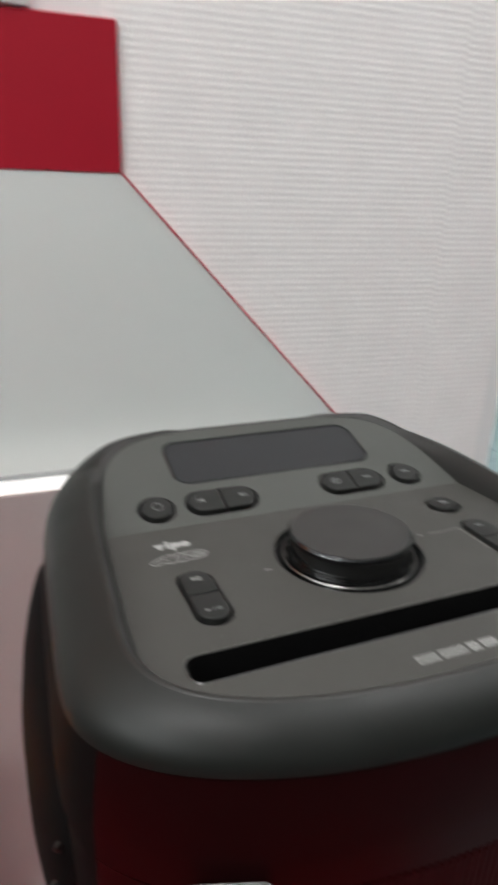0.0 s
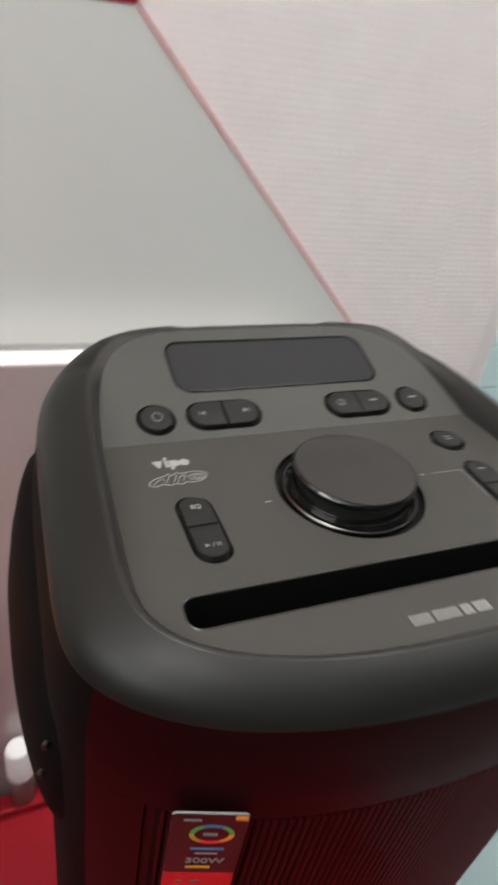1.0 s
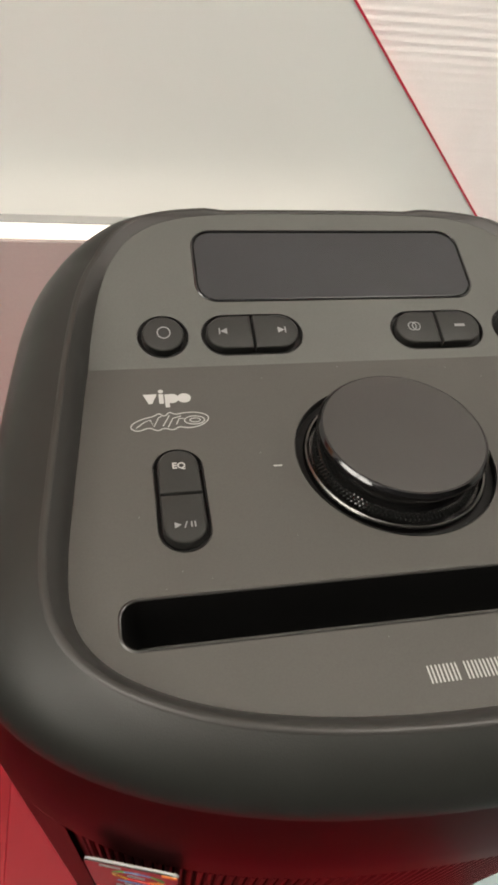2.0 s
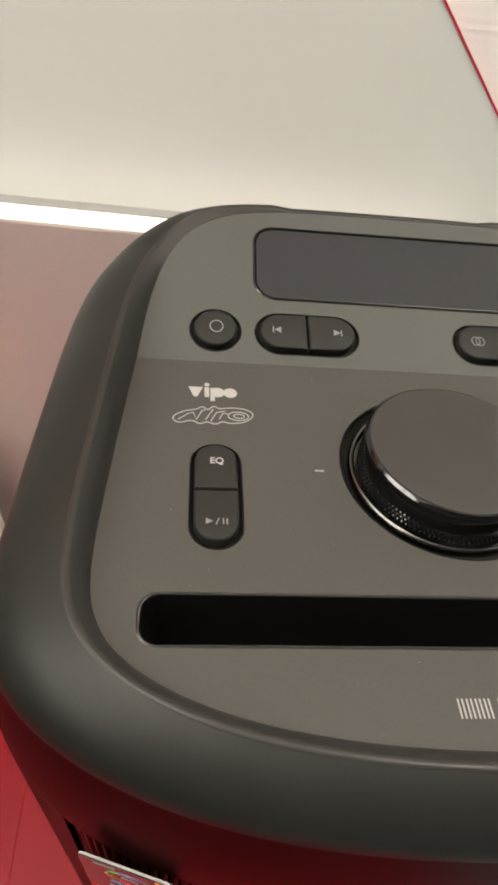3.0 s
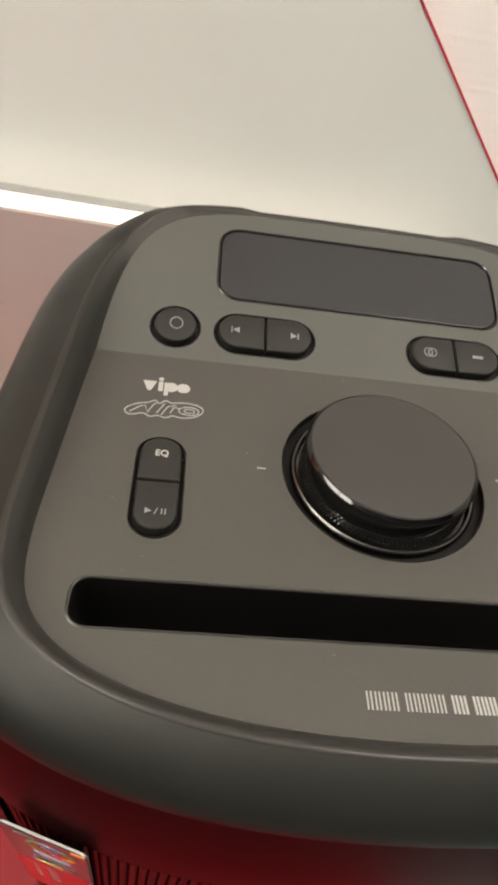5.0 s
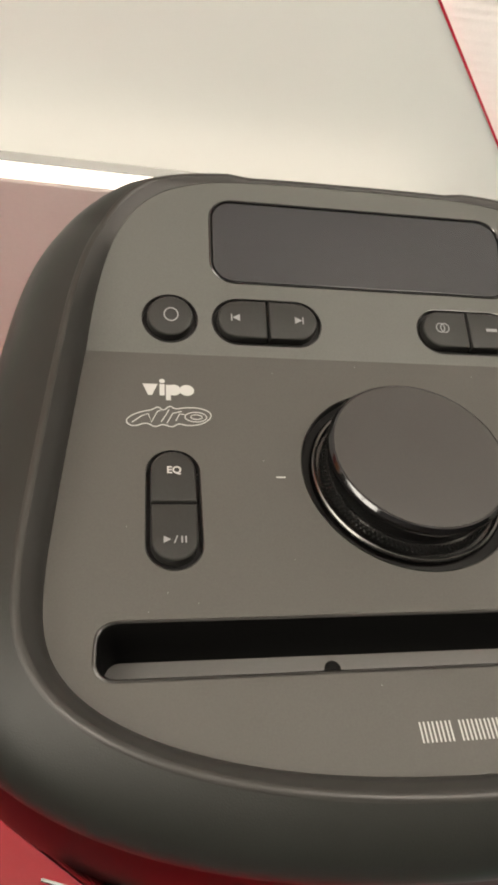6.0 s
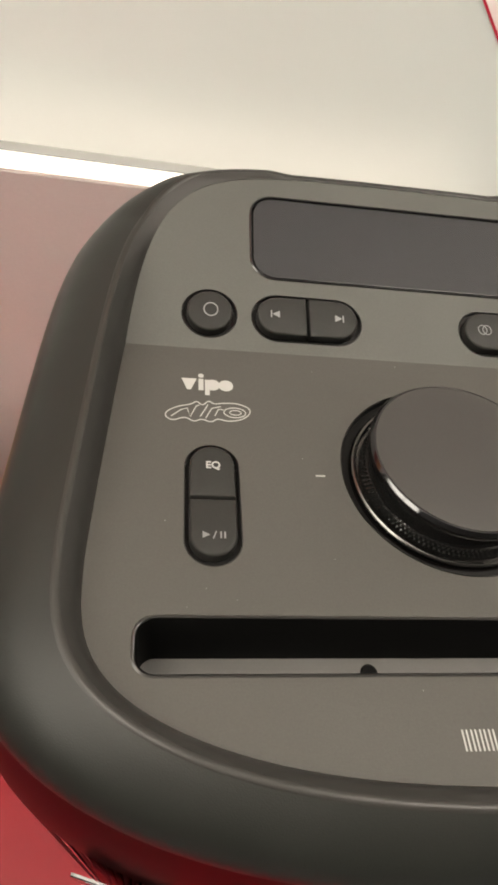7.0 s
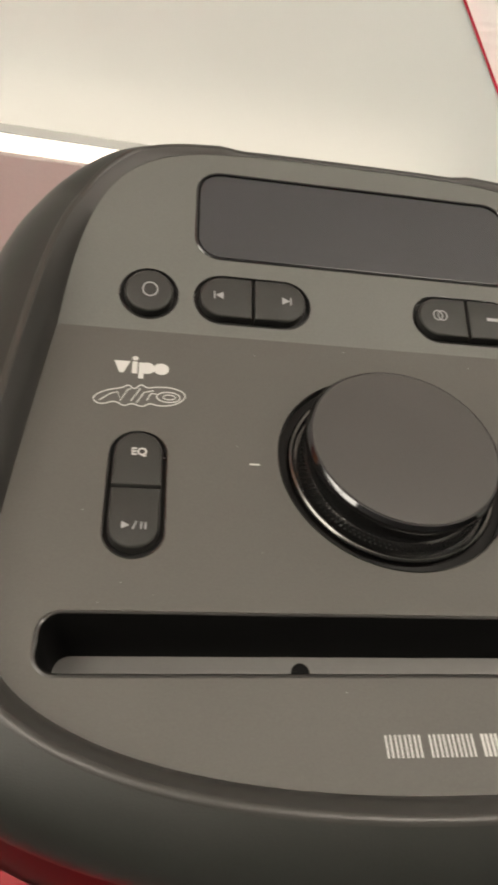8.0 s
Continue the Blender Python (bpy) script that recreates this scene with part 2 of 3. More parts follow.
def papered_wall():
    """Embossed wallpaper with wavering horizontal ribs, in two lengths that meet at a seam."""
    wall = wall_box("wall_papered", -1.62, EDGE, 0.0, 0.11, BASE, 1.9, TRIM, "white painted partition wall with a free end")
    for x0, x1, shift in ((-0.01, 0.290, 0.0), (0.290, EDGE - 0.020, 0.45)):
        z0, z1 = -0.75, 0.62
        nx, nz = int((x1 - x0) / 0.0055), int((z1 - z0) / RIBS * 6)
        verts, faces = [], []
        for k in range(nz + 1):
            z = z0 + (z1 - z0) * k / nz
            for i in range(nx + 1):
                x = x0 + (x1 - x0) * i / nx
                wob = 0.9 * noise.noise((x * 40 + shift * 9, z * 75, 3.1)) + 0.25 * noise.noise((x * 120, z * 30, 7.7))
                ph = z / RIBS + shift + 0.09 * wob
                hgt = 0.5 + 0.5 * math.sin(2 * math.pi * ph)
                deep = 0.00023 * (0.65 + 0.5 * noise.noise((x * 90, z * 160, 1.3)))
                verts.append((x, -0.0012 - deep * hgt ** 1.4, z))
        w = nx + 1
        for k in range(nz):
            for i in range(nx):
                a = k * w + i
                faces.append((a, a + 1, a + w + 1, a + w))
        me = bpy.data.meshes.new("wallpaper")
        me.from_pydata([WALL_TURN @ Vector(v) for v in verts], [], faces)
        me.polygons.foreach_set("use_smooth", [True] * len(faces))
        me.materials.append(PAPER)
        ob = new("wallpaper", me)
        ob.parent = wall
        ob.matrix_basis = wall.matrix_basis.inverted()
        tagged(ob, "white wallpaper embossed with wavering horizontal ribs")
    return wall


def setting():
    floor = part("floor", box_bm(-1.7, 6.2, -1.8, 6.2, -0.06, FLOOR_Z - 0.003), GROUT)
    tagged(floor, "pale blue grey tiled floor with thin grout joints", "floor", kind="structure")
    papered_wall()
    # South wall is an unseen addition, dark so little light reaches the front.
    bounds = (("wall_north", -1.7, 6.2, 6.2, 6.3), ("wall_south", -1.7, 6.2, -1.9, -1.8), ("wall_east", 6.2, 6.3, -1.9, 6.3))
    for name, x0, x1, y0, y1 in bounds:
        dark = name == "wall_south"
        tagged(part(name, box_bm(x0, x1, y0, y1, -0.06, 3.0), DARK_WALL if dark else WALL), "plain dark grey wall, added unseen to hold back front light" if dark else "plain white painted shop wall", "wall", kind="structure")
    # side wall with the shop window: unseen, darkened to cut reflections on the cap
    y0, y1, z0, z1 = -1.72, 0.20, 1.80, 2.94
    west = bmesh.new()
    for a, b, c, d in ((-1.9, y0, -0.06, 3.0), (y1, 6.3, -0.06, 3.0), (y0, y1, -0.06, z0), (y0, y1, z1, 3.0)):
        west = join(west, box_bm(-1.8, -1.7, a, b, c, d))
    tagged(part("wall_west", west, DARK_WALL), "plain dark grey wall with a window, unseen, darkened to cut reflections", "wall", kind="structure")
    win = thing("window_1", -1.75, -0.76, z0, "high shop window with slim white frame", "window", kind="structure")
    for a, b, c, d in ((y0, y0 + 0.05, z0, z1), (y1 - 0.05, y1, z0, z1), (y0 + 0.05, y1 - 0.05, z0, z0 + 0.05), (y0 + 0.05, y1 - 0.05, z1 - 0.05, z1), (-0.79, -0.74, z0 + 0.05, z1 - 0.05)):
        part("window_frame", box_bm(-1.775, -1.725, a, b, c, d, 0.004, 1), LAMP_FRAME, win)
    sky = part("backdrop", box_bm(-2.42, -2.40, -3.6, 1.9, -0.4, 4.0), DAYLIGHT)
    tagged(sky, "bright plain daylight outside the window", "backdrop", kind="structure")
    tagged(part("ceiling", box_bm(-1.8, 6.3, -1.9, 6.3, 3.0, 3.08), CEIL), "white shop ceiling", "ceiling", kind="structure")
    return floor


FLOOR = setting()


def display_back():
    """White panel with a 45 degree edge, red header and red edge line, lit from a strip at its foot."""
    stand = thing("display_backboard", *(WALL_TURN @ Vector((-0.5, 0, BASE))), "white display backboard with red header and slanting red edge", "display board")
    t = 0.004
    bm = bmesh.new()
    out = [(-1.5, 0.0), (-1.5, -0.36), (0.342, -0.36), (0.0, 0.0)]
    front, back = ([bm.verts.new((x, y, z)) for x, z in out] for y in (-t, -0.0))
    bm.faces.new(front)
    bm.faces.new(back[::-1])
    for i in range(4):
        bm.faces.new((front[i], back[i], back[(i + 1) % 4], front[(i + 1) % 4]))
    part("white_panel", on_wall(bm), WHITE_PANEL, stand)
    part("red_header", on_wall(box_bm(-1.5, 0.0, -0.0045, 0.0, 0.0005, 0.0985, 0.0004, 1)), RED_PAINT, stand, "satin red header board")
    part("top_board", on_wall(box_bm(-1.5, -0.058, -0.006, 0.0, 0.100, 0.32, 0.001, 1)), WHITE_PANEL, stand, "white board above the header")
    part("orange_band", on_wall(box_bm(-1.5, -0.078, -0.0075, -0.0062, 0.108, 0.30)), ORANGE, stand, "orange printed band")
    w = 0.0009
    bm = bmesh.new()
    lo, hi = (0.342, -0.36), (0.0, 0.0)
    vs = [bm.verts.new((x + dx, y, z + dx)) for y in (-0.0046, -0.0030) for (x, z), dx in ((lo, -0.0001), (lo, w), (hi, w), (hi, -0.0001))]
    for q in ((0, 1, 2, 3), (7, 6, 5, 4), (0, 4, 5, 1), (1, 5, 6, 2), (2, 6, 7, 3), (3, 7, 4, 0)):
        bm.faces.new([vs[i] for i in q])
    part("red_edge", on_wall(bm), EDGE_RED, stand, "thin red edging")
    part("lower_panel", on_wall(box_bm(-1.5, 0.16, -0.045, -0.037, BASE + 0.02, -0.2335, 0.0015)), LOWER_PANEL, stand, "pale grey lower panel, red bounce tinted into its colour")
    part("light_strip", on_wall(box_bm(-1.5, 0.15, -0.0455, -0.037, -0.2332, -0.2210, 0.002)), LED, stand, "glowing white light strip")
    # Added grey bar: draws the shadow line above the strip and blocks upward glow.
    part("strip_cap", on_wall(box_bm(-1.5, 0.15, -0.046, -0.0365, -0.2207, -0.2201, 0.0002, 1)), LABEL_EDGE, stand, "thin grey bar added for the shadow line above the light strip")
    return stand


display_back()

podium = thing("podium", 0.077, 0.05, 0.0, "low red laminate podium under the loudspeaker", "podium")
part("plinth", box_bm(-0.174, 0.328, -0.998, 0.236, 0.0, PODIUM_Z - 0.0185, 0.002), PODIUM_RED, podium, "red laminate box body")
part("top_slab", box_bm(-0.176, 0.330, -1.00, 0.2445, PODIUM_Z - 0.018, PODIUM_Z, 0.002), PODIUM_RED, podium, "red laminate top slab")
part("back_ledge", box_bm(-0.176, 0.330, 0.2220, 0.2445, PODIUM_Z + 0.0005, 0.186, 0.002), PODIUM_RED, podium, "low red ledge along the back")
side_base = thing("display_plinth", -0.70, 0.05, 0.0, "dark red low display base beside the podium", "display base")
part("plinth", box_bm(-1.30, -0.178, -1.00, 0.236, 0.0, 0.09, 0.002), PODIUM_RED, side_base)


# ---------------------------------------------------------------- ceiling lights
def ceiling_light(x, y):
    lamp = thing("ceiling_light", x, y, 3.0, "square white lit ceiling panel", "ceiling light", "ceiling lights")
    part("frame", box_bm(x - 0.32, x + 0.32, y - 0.32, y + 0.32, 2.972, 3.0, 0.004), LAMP_FRAME, lamp)
    part("diffuser", box_bm(x - 0.29, x + 0.29, y - 0.29, y + 0.29, 2.964, 2.9715), LAMP, lamp, "lit white diffuser")


for lx, ly in ((-0.70, -0.35), (0.95, 0.0), (2.5, -0.38), (-1.05, 1.9), (1.35, 1.9), (3.9, 1.9), (-1.05, 4.1), (1.35, 4.1), (3.9, 4.1)):
    ceiling_light(lx, ly)


# ---------------------------------------------------------------- the loudspeaker
# Its top is drawn in millimetres in the plane of the lower control panel: x right, y back, z out of the panel.
TOP = pose(0, 0, 0.85, -2.7147) @ Matrix.Diagonal((0.001, 0.001, 0.001, 1))
SLOPE, FOLD = 0.31, 53.0
UPPER = Matrix.Translation((0, FOLD, 0)) @ Euler((math.atan(SLOPE), 0, 0)).to_matrix().to_4x4()
UP = math.hypot(1, SLOPE)
MID, WAIST = 76.8, -25.0


def panel_z(y):
    return max(0.0, (y - FOLD) * SLOPE)


def up_v(y):
    return (y - FOLD) * UP


def even_loop(pts, count):
    """The same closed curve in even steps."""
    n = len(pts)
    seg = [math.dist(pts[i], pts[(i + 1) % n]) for i in range(n)]
    total, even, acc, k = sum(seg), [], 0.0, 0
    for i in range(count):
        goal = total * i / count
        while acc + seg[k] < goal:
            acc += seg[k]
            k += 1
        f = (goal - acc) / seg[k]
        a, b = pts[k], pts[(k + 1) % n]
        even.append((a[0] + f * (b[0] - a[0]), a[1] + f * (b[1] - a[1])))
    return even


def pushed(pts, off):
    """A closed curve pushed outwards by off."""
    n, res = len(pts), []
    for i in range(n):
        (ax, ay), (bx, by) = pts[i - 2], pts[(i + 2) % n]
        l = math.hypot(bx - ax, by - ay)
        o = off(pts[i][1]) if callable(off) else off
        res.append((pts[i][0] + o * (by - ay) / l, pts[i][1] - o * (bx - ax) / l))
    return res


def lip(extra):
    """The slope beside the panel is narrower in front than at the sides."""
    return lambda y: extra - 0.6 * max(0.0, min(1.0, (-30 - y) / 45))


def rounded(half, front, back, n_front, n_back, taper, bow_front, bow_back, n=240):
    """A rounded plan: a bowed front between tight corners, squarer corners behind, narrowing towards the back."""
    pts = []
    for i in range(6 * n):
        t = 2 * math.pi * (i + 0.5) / (6 * n)
        c, s = math.cos(t), math.sin(t)
        e = 2 / (n_front if s < 0 else n_back)
        x, y = math.copysign(abs(c) ** e, c), math.copysign(abs(s) ** e, s)
        yy = WAIST + y * (front * (1 - bow_front * x * x) if s < 0 else back * (1 - bow_back * x * x))
        pts.append((MID + x * (half - (taper * (yy - WAIST) if s > 0 else 0)), yy))
    return even_loop(pts, n)


PANEL_EDGE = rounded(111.1, 63.7, 156.0, 4.45, 5.87, 0.062, 0.241, 0.016)
OUTER_EDGE = rounded(139.8, 84.4, 168.5, 3.70, 6.0, 0.045, 0.240, 0.0)


def outline(off=0.0):
    return pushed(PANEL_EDGE, off) if off else PANEL_EDGE


def crest_z(x, y):
    scoop = 1.3 * max(0.0, min(1.0, (52 - abs(x - MID)) / 8)) * max(0.0, min(1.0, (y - 118) / 8))
    return max(5.0 + 0.06 * (y + 105), min(panel_z(y), panel_z(127)) + 1.4) - scoop


speaker = thing("party_speaker", 0.077, 0.02, PODIUM_Z, "tall burgundy party loudspeaker with charcoal control top", "loudspeaker")


def top_part(name, bm, mat, parent=speaker, label="", smooth=False, upper=False):
    bm.transform(TOP @ UPPER if upper else TOP)
    return part(name, bm, mat, parent, label, smooth)


def crest_fall(y):
    """Degrees by which the rim already falls away beside its lip: steep in front, flat behind."""
    return 36 - 22 * max(0.0, min(1.0, (y + 20) / 90))


def cap():
    wall = [[(x, y, panel_z(y) - 3.0) for x, y in outline()], [(x, y, panel_z(y) + 0.15) for x, y in outline(0.25)]]
    for f in (0.35, 0.7, 1.0):
        wall.append([(x, y, panel_z(y) + f * (crest_z(x, y) - 0.35 - panel_z(y))) for x, y in (outline(lip(5.0)) if f == 1.0 else outline(0.25 + 3.3 * f))])
    top_part("panel_surround", loft(wall), SURROUND, label="dark sloping surround of the control panel", smooth=True)
    loops = [[(x, y, crest_z(x, y) + dz) for x, y in outline(lip(off))] for off, dz in ((4.9, -0.9), (5.0, -0.3), (5.5, 0.0), (6.3, 0.0), (6.9, -0.12), (7.3, -0.40))]
    top_part("rim_lip", loft(loops), LIP, label="thin polished edge round the surround, lightened for its highlight", smooth=True)
    start, foot = outline(lip(7.3)), -10.0
    loops = [[(x, y, crest_z(x, y) - 0.9) for x, y in outline(lip(6.9))], [(x, y, crest_z(x, y) - 0.40) for x, y in start]]
    for k in range(1, 13):
        ring = []
        for (ax, ay), (bx, by) in zip(start, OUTER_EDGE):
            fall = radians(crest_fall(ay))
            t = fall + (math.pi / 2 - fall) / 12 * k
            u = (math.sin(t) - math.sin(fall)) / (1 - math.sin(fall))
            z0 = crest_z(ax, ay) - 0.40
            ring.append((ax + u * (bx - ax), ay + u * (by - ay), foot + (z0 - foot) * math.cos(t) / math.cos(fall)))
        loops.append(ring)
    loops.append([(x, y, -10.8) for x, y in pushed(OUTER_EDGE, -1.5)])
    loops.append([(x, y, -10.8) for x, y in pushed(OUTER_EDGE, -10)])
    top_part("top_cap", loft(loops), CAP, label="satin charcoal rounded top rim", smooth=True)


KNOB = (MID, 1.0)
PILL_L = (0.0, -12.0)
PILL_R = (2 * MID, -12.0)
LOWER_HOLES = {
    "knob": circle(*KNOB, 35.6, 96),
    "slot": stadium(MID, -55.2, 97.0, 7.3, 6, 5.0),
    "eq": stadium(*PILL_L, 8.1, 20.9),
    "right": stadium(*PILL_R, 8.1, 20.9),
    "round": circle(2 * MID, 29.0, 9.6, 40),
}
ROW = up_v(67.2)
UPPER_HOLES = {
    "display": stadium(78.0, up_v(102.4), 62.2, 18.6 * UP, 8, 9.0),
    "power": circle(0.0, ROW, 10.0, 40),
    "skip": stadium(36.4, ROW, 20.8, 9.8),
    "link": stadium(2 * MID - 36.4, ROW, 20.8, 9.8),
    "mode": circle(2 * MID, ROW, 10.0, 40),
}


def panels():
    edge = outline(0.2)
    low = [p for p in edge if p[1] < FOLD]
    high = [p for p in edge if p[1] > FOLD]
    # start both at their open ends
    gap = max(range(len(low)), key=lambda i: math.dist(low[i - 1], low[i]))
    low = low[gap:] + low[:gap]
    gap = max(range(len(high)), key=lambda i: math.dist(high[i - 1], high[i]))
    high = high[gap:] + high[:gap]
    wid = 106.0
    low = [(MID - wid, FOLD)] + low + [(MID + wid, FOLD)] if low[0][0] < MID else [(MID + wid, FOLD)] + low + [(MID - wid, FOLD)]
    high = [(MID + wid, FOLD)] + high + [(MID - wid, FOLD)] if high[0][0] > MID else [(MID - wid, FOLD)] + high + [(MID + wid, FOLD)]
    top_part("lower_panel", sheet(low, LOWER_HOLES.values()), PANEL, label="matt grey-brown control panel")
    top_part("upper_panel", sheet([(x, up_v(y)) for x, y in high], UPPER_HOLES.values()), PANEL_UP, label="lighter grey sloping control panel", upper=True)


def well(hole, depth, upper, name="button_well", mat=WELL):
    """The black recess round a control: a wall and a floor."""
    o = tidy(hole)
    n = len(o)

    def grown(d):
        res = []
        for i in range(n):
            (ax, ay), (bx, by) = o[i - 1], o[(i + 1) % n]
            l = math.hypot(bx - ax, by - ay) or 1
            res.append((o[i][0] + d * (by - ay) / l, o[i][1] - d * (bx - ax) / l))
        return res

    loops = [[(*p, z) for p in grown(d)] for d, z in ((0.32, 0.02), (0.24, 0.16), (0.08, 0.14), (0.0, -0.05), (0.0, -0.5))]
    top_part(name + "_rim", loft(loops), GLOSS, upper=upper, smooth=True, label="thin glossy black rim")
    bm = loft([[(*p, -0.5) for p in o], [(*p, -depth) for p in o]], False, True)
    return top_part(name, bm, mat, upper=upper, smooth=True)


def key(outline_pts, upper, height=1.8, label=""):
    return top_part("button", plate(outline_pts, -2.0, height, 0.9), BUTTON, label=label, smooth=True, upper=upper)


def half_pills(cx, cy, a, b, along_x):
    """The two keys of a rocker, split in the middle by a thin gap."""
    full = stadium(cx, cy, a, b)
    g = 0.45
    if along_x:
        one = [p for p in full if p[0] < cx - g] 
        two = [p for p in full if p[0] > cx + g]
        one = sorted_loop(one + [(cx - g, cy + b), (cx - g, cy - b)])
        two = sorted_loop(two + [(cx + g, cy + b), (cx + g, cy - b)])
    else:
        one = [p for p in full if p[1] > cy + g]
        two = [p for p in full if p[1] < cy - g]
        one = sorted_loop(one + [(cx - a, cy + g), (cx + a, cy + g)])
        two = sorted_loop(two + [(cx - a, cy - g), (cx + a, cy - g)])
    return one, two


def sorted_loop(pts):
    mx, my = sum(p[0] for p in pts) / len(pts), sum(p[1] for p in pts) / len(pts)
    return tidy(sorted(pts, key=lambda p: math.atan2(p[1] - my, p[0] - mx)), 0.02)


def triangle_bm(cx, cy, s, way, z):
    bm = bmesh.new()
    pts = [(cx - way * s * 0.5, cy - s * 0.55), (cx - way * s * 0.5, cy + s * 0.55), (cx + way * s * 0.55, cy)]
    lo = [bm.verts.new((*p, z)) for p in pts]
    hi = [bm.verts.new((*p, z + 0.12)) for p in pts]
    bm.faces.new(lo)
    bm.faces.new(hi)
    for i in range(3):
        bm.faces.new((lo[i], lo[(i + 1) % 3], hi[(i + 1) % 3], hi[i]))
    return bm


def bar_bm(cx, cy, w, h, z=0.02):
    return stroke([(cx, cy - h / 2), (cx, cy + h / 2)], w, z)


def ring_bm(cx, cy, rx, ry, w, z=0.02, n=28):
    pts = [(cx + rx * math.cos(2 * math.pi * i / n), cy + ry * math.sin(2 * math.pi * i / n)) for i in range(n + 1)]
    return stroke(pts, w, z)


def controls():
    z = 1.82
    # upper row
    well(UPPER_HOLES["power"], 2.2, True)
    b = key(circle(0, ROW + 0.3, 8.3, 40), True)
    top_part("power_mark", ring_bm(0.3, ROW + 0.6, 2.5, 2.7, 0.42, z), PRINT_GREY, b, "white ring mark", upper=True)
    well(UPPER_HOLES["skip"], 2.2, True)
    one, two = half_pills(36.4, ROW + 0.3, 19.0, 8.0, True)
    b = key(one, True)
    top_part("skip_mark", join(triangle_bm(24.4, ROW + 0.6, 2.6, -1, z), bar_bm(22.6, ROW + 0.6, 0.45, 2.9, z)), PRINT_GREY, b, "white skip back mark", upper=True)
    b = key(two, True)
    top_part("skip_mark", join(triangle_bm(48.0, ROW + 0.6, 2.6, 1, z), bar_bm(49.8, ROW + 0.6, 0.45, 2.9, z)), PRINT_GREY, b, "white skip forward mark", upper=True)
    well(UPPER_HOLES["link"], 2.2, True)
    one, two = half_pills(2 * MID - 36.4, ROW + 0.3, 19.0, 8.0, True)
    b = key(one, True)
    top_part("link_mark", join(ring_bm(105.3, ROW + 0.6, 1.7, 2.0, 0.35, z), ring_bm(107.1, ROW + 0.6, 1.7, 2.0, 0.35, z)), PRINT_GREY, b, "two linked white rings", upper=True)
    b = key(two, True)
    top_part("key_print", bar_bm(127.0, ROW + 0.6, 4.6, 1.3, z), PRINT_GREY, b, "small white lettering", upper=True)
    well(UPPER_HOLES["mode"], 2.2, True)
    b = key(circle(2 * MID, ROW + 0.3, 8.3, 40), True)
    top_part("key_print", bar_bm(2 * MID, ROW + 0.6, 4.6, 1.3, z), PRINT_GREY, b, "small white lettering", upper=True)
    # lower panel
    well(LOWER_HOLES["eq"], 2.2, False)
    one, two = half_pills(0.0, -11.6, 6.8, 19.1, False)
    b = key(one, False)
    top_part("key_print", text_bm("EQ", 3.6, 0.2, 0.0, z + 0.03, 0.95), PRINT, b, "white letters")
    b = key(two, False)
    top_part("play_mark", join(triangle_bm(-2.2, -24.2, 2.0, 1, z), stroke([(-0.2, -25.4), (0.7, -23.0)], 0.34, z), bar_bm(2.0, -24.2, 0.45, 2.1, z), bar_bm(3.1, -24.2, 0.45, 2.1, z)), PRINT_GREY, b, "white play and pause mark")
    well(LOWER_HOLES["right"], 2.2, False)
    one, two = half_pills(2 * MID, -11.6, 6.9, 19.2, False)
    for half, y in ((one, 0.0), (two, -24.2)):
        b = key(half, False)
        top_part("key_print", bar_bm(2 * MID, y, 3.8, 1.3, z), PRINT_GREY, b, "small white lettering")
    well(LOWER_HOLES["round"], 2.2, False)
    b = key(circle(2 * MID, 29.3, 8.0, 40), False)
    top_part("key_print", join(bar_bm(2 * MID, 30.3, 4.0, 1.0, z), bar_bm(2 * MID, 28.2, 4.0, 1.0, z)), PRINT_GREY, b, "small white lettering")
    # display window
    o = UPPER_HOLES["display"]
    well(o, 1.6, True, "display_frame")
    edge = [[(x, y, z) for x, y in tidy(stadium(78.0, up_v(102.4), a, b, 8, r))] for a, b, r, z in
            ((62.9, 18.6 * UP + 0.7, 9.6, 0.02), (62.5, 18.6 * UP + 0.3, 9.3, 0.32), (62.1, 18.6 * UP - 0.1, 8.9, 0.1), (61.9, 18.6 * UP - 0.3, 8.8, -0.6))]
    top_part("display_edge", loft(edge), GLOSS, label="thin glossy black edge", smooth=True, upper=True)
    top_part("display", plate(stadium(78.0, up_v(102.4), 61.4, 18.6 * UP - 0.8, 8, 8.4), -1.2, -0.15, 0.2), DISPLAY, label="smoked black display window, switched off", upper=True)


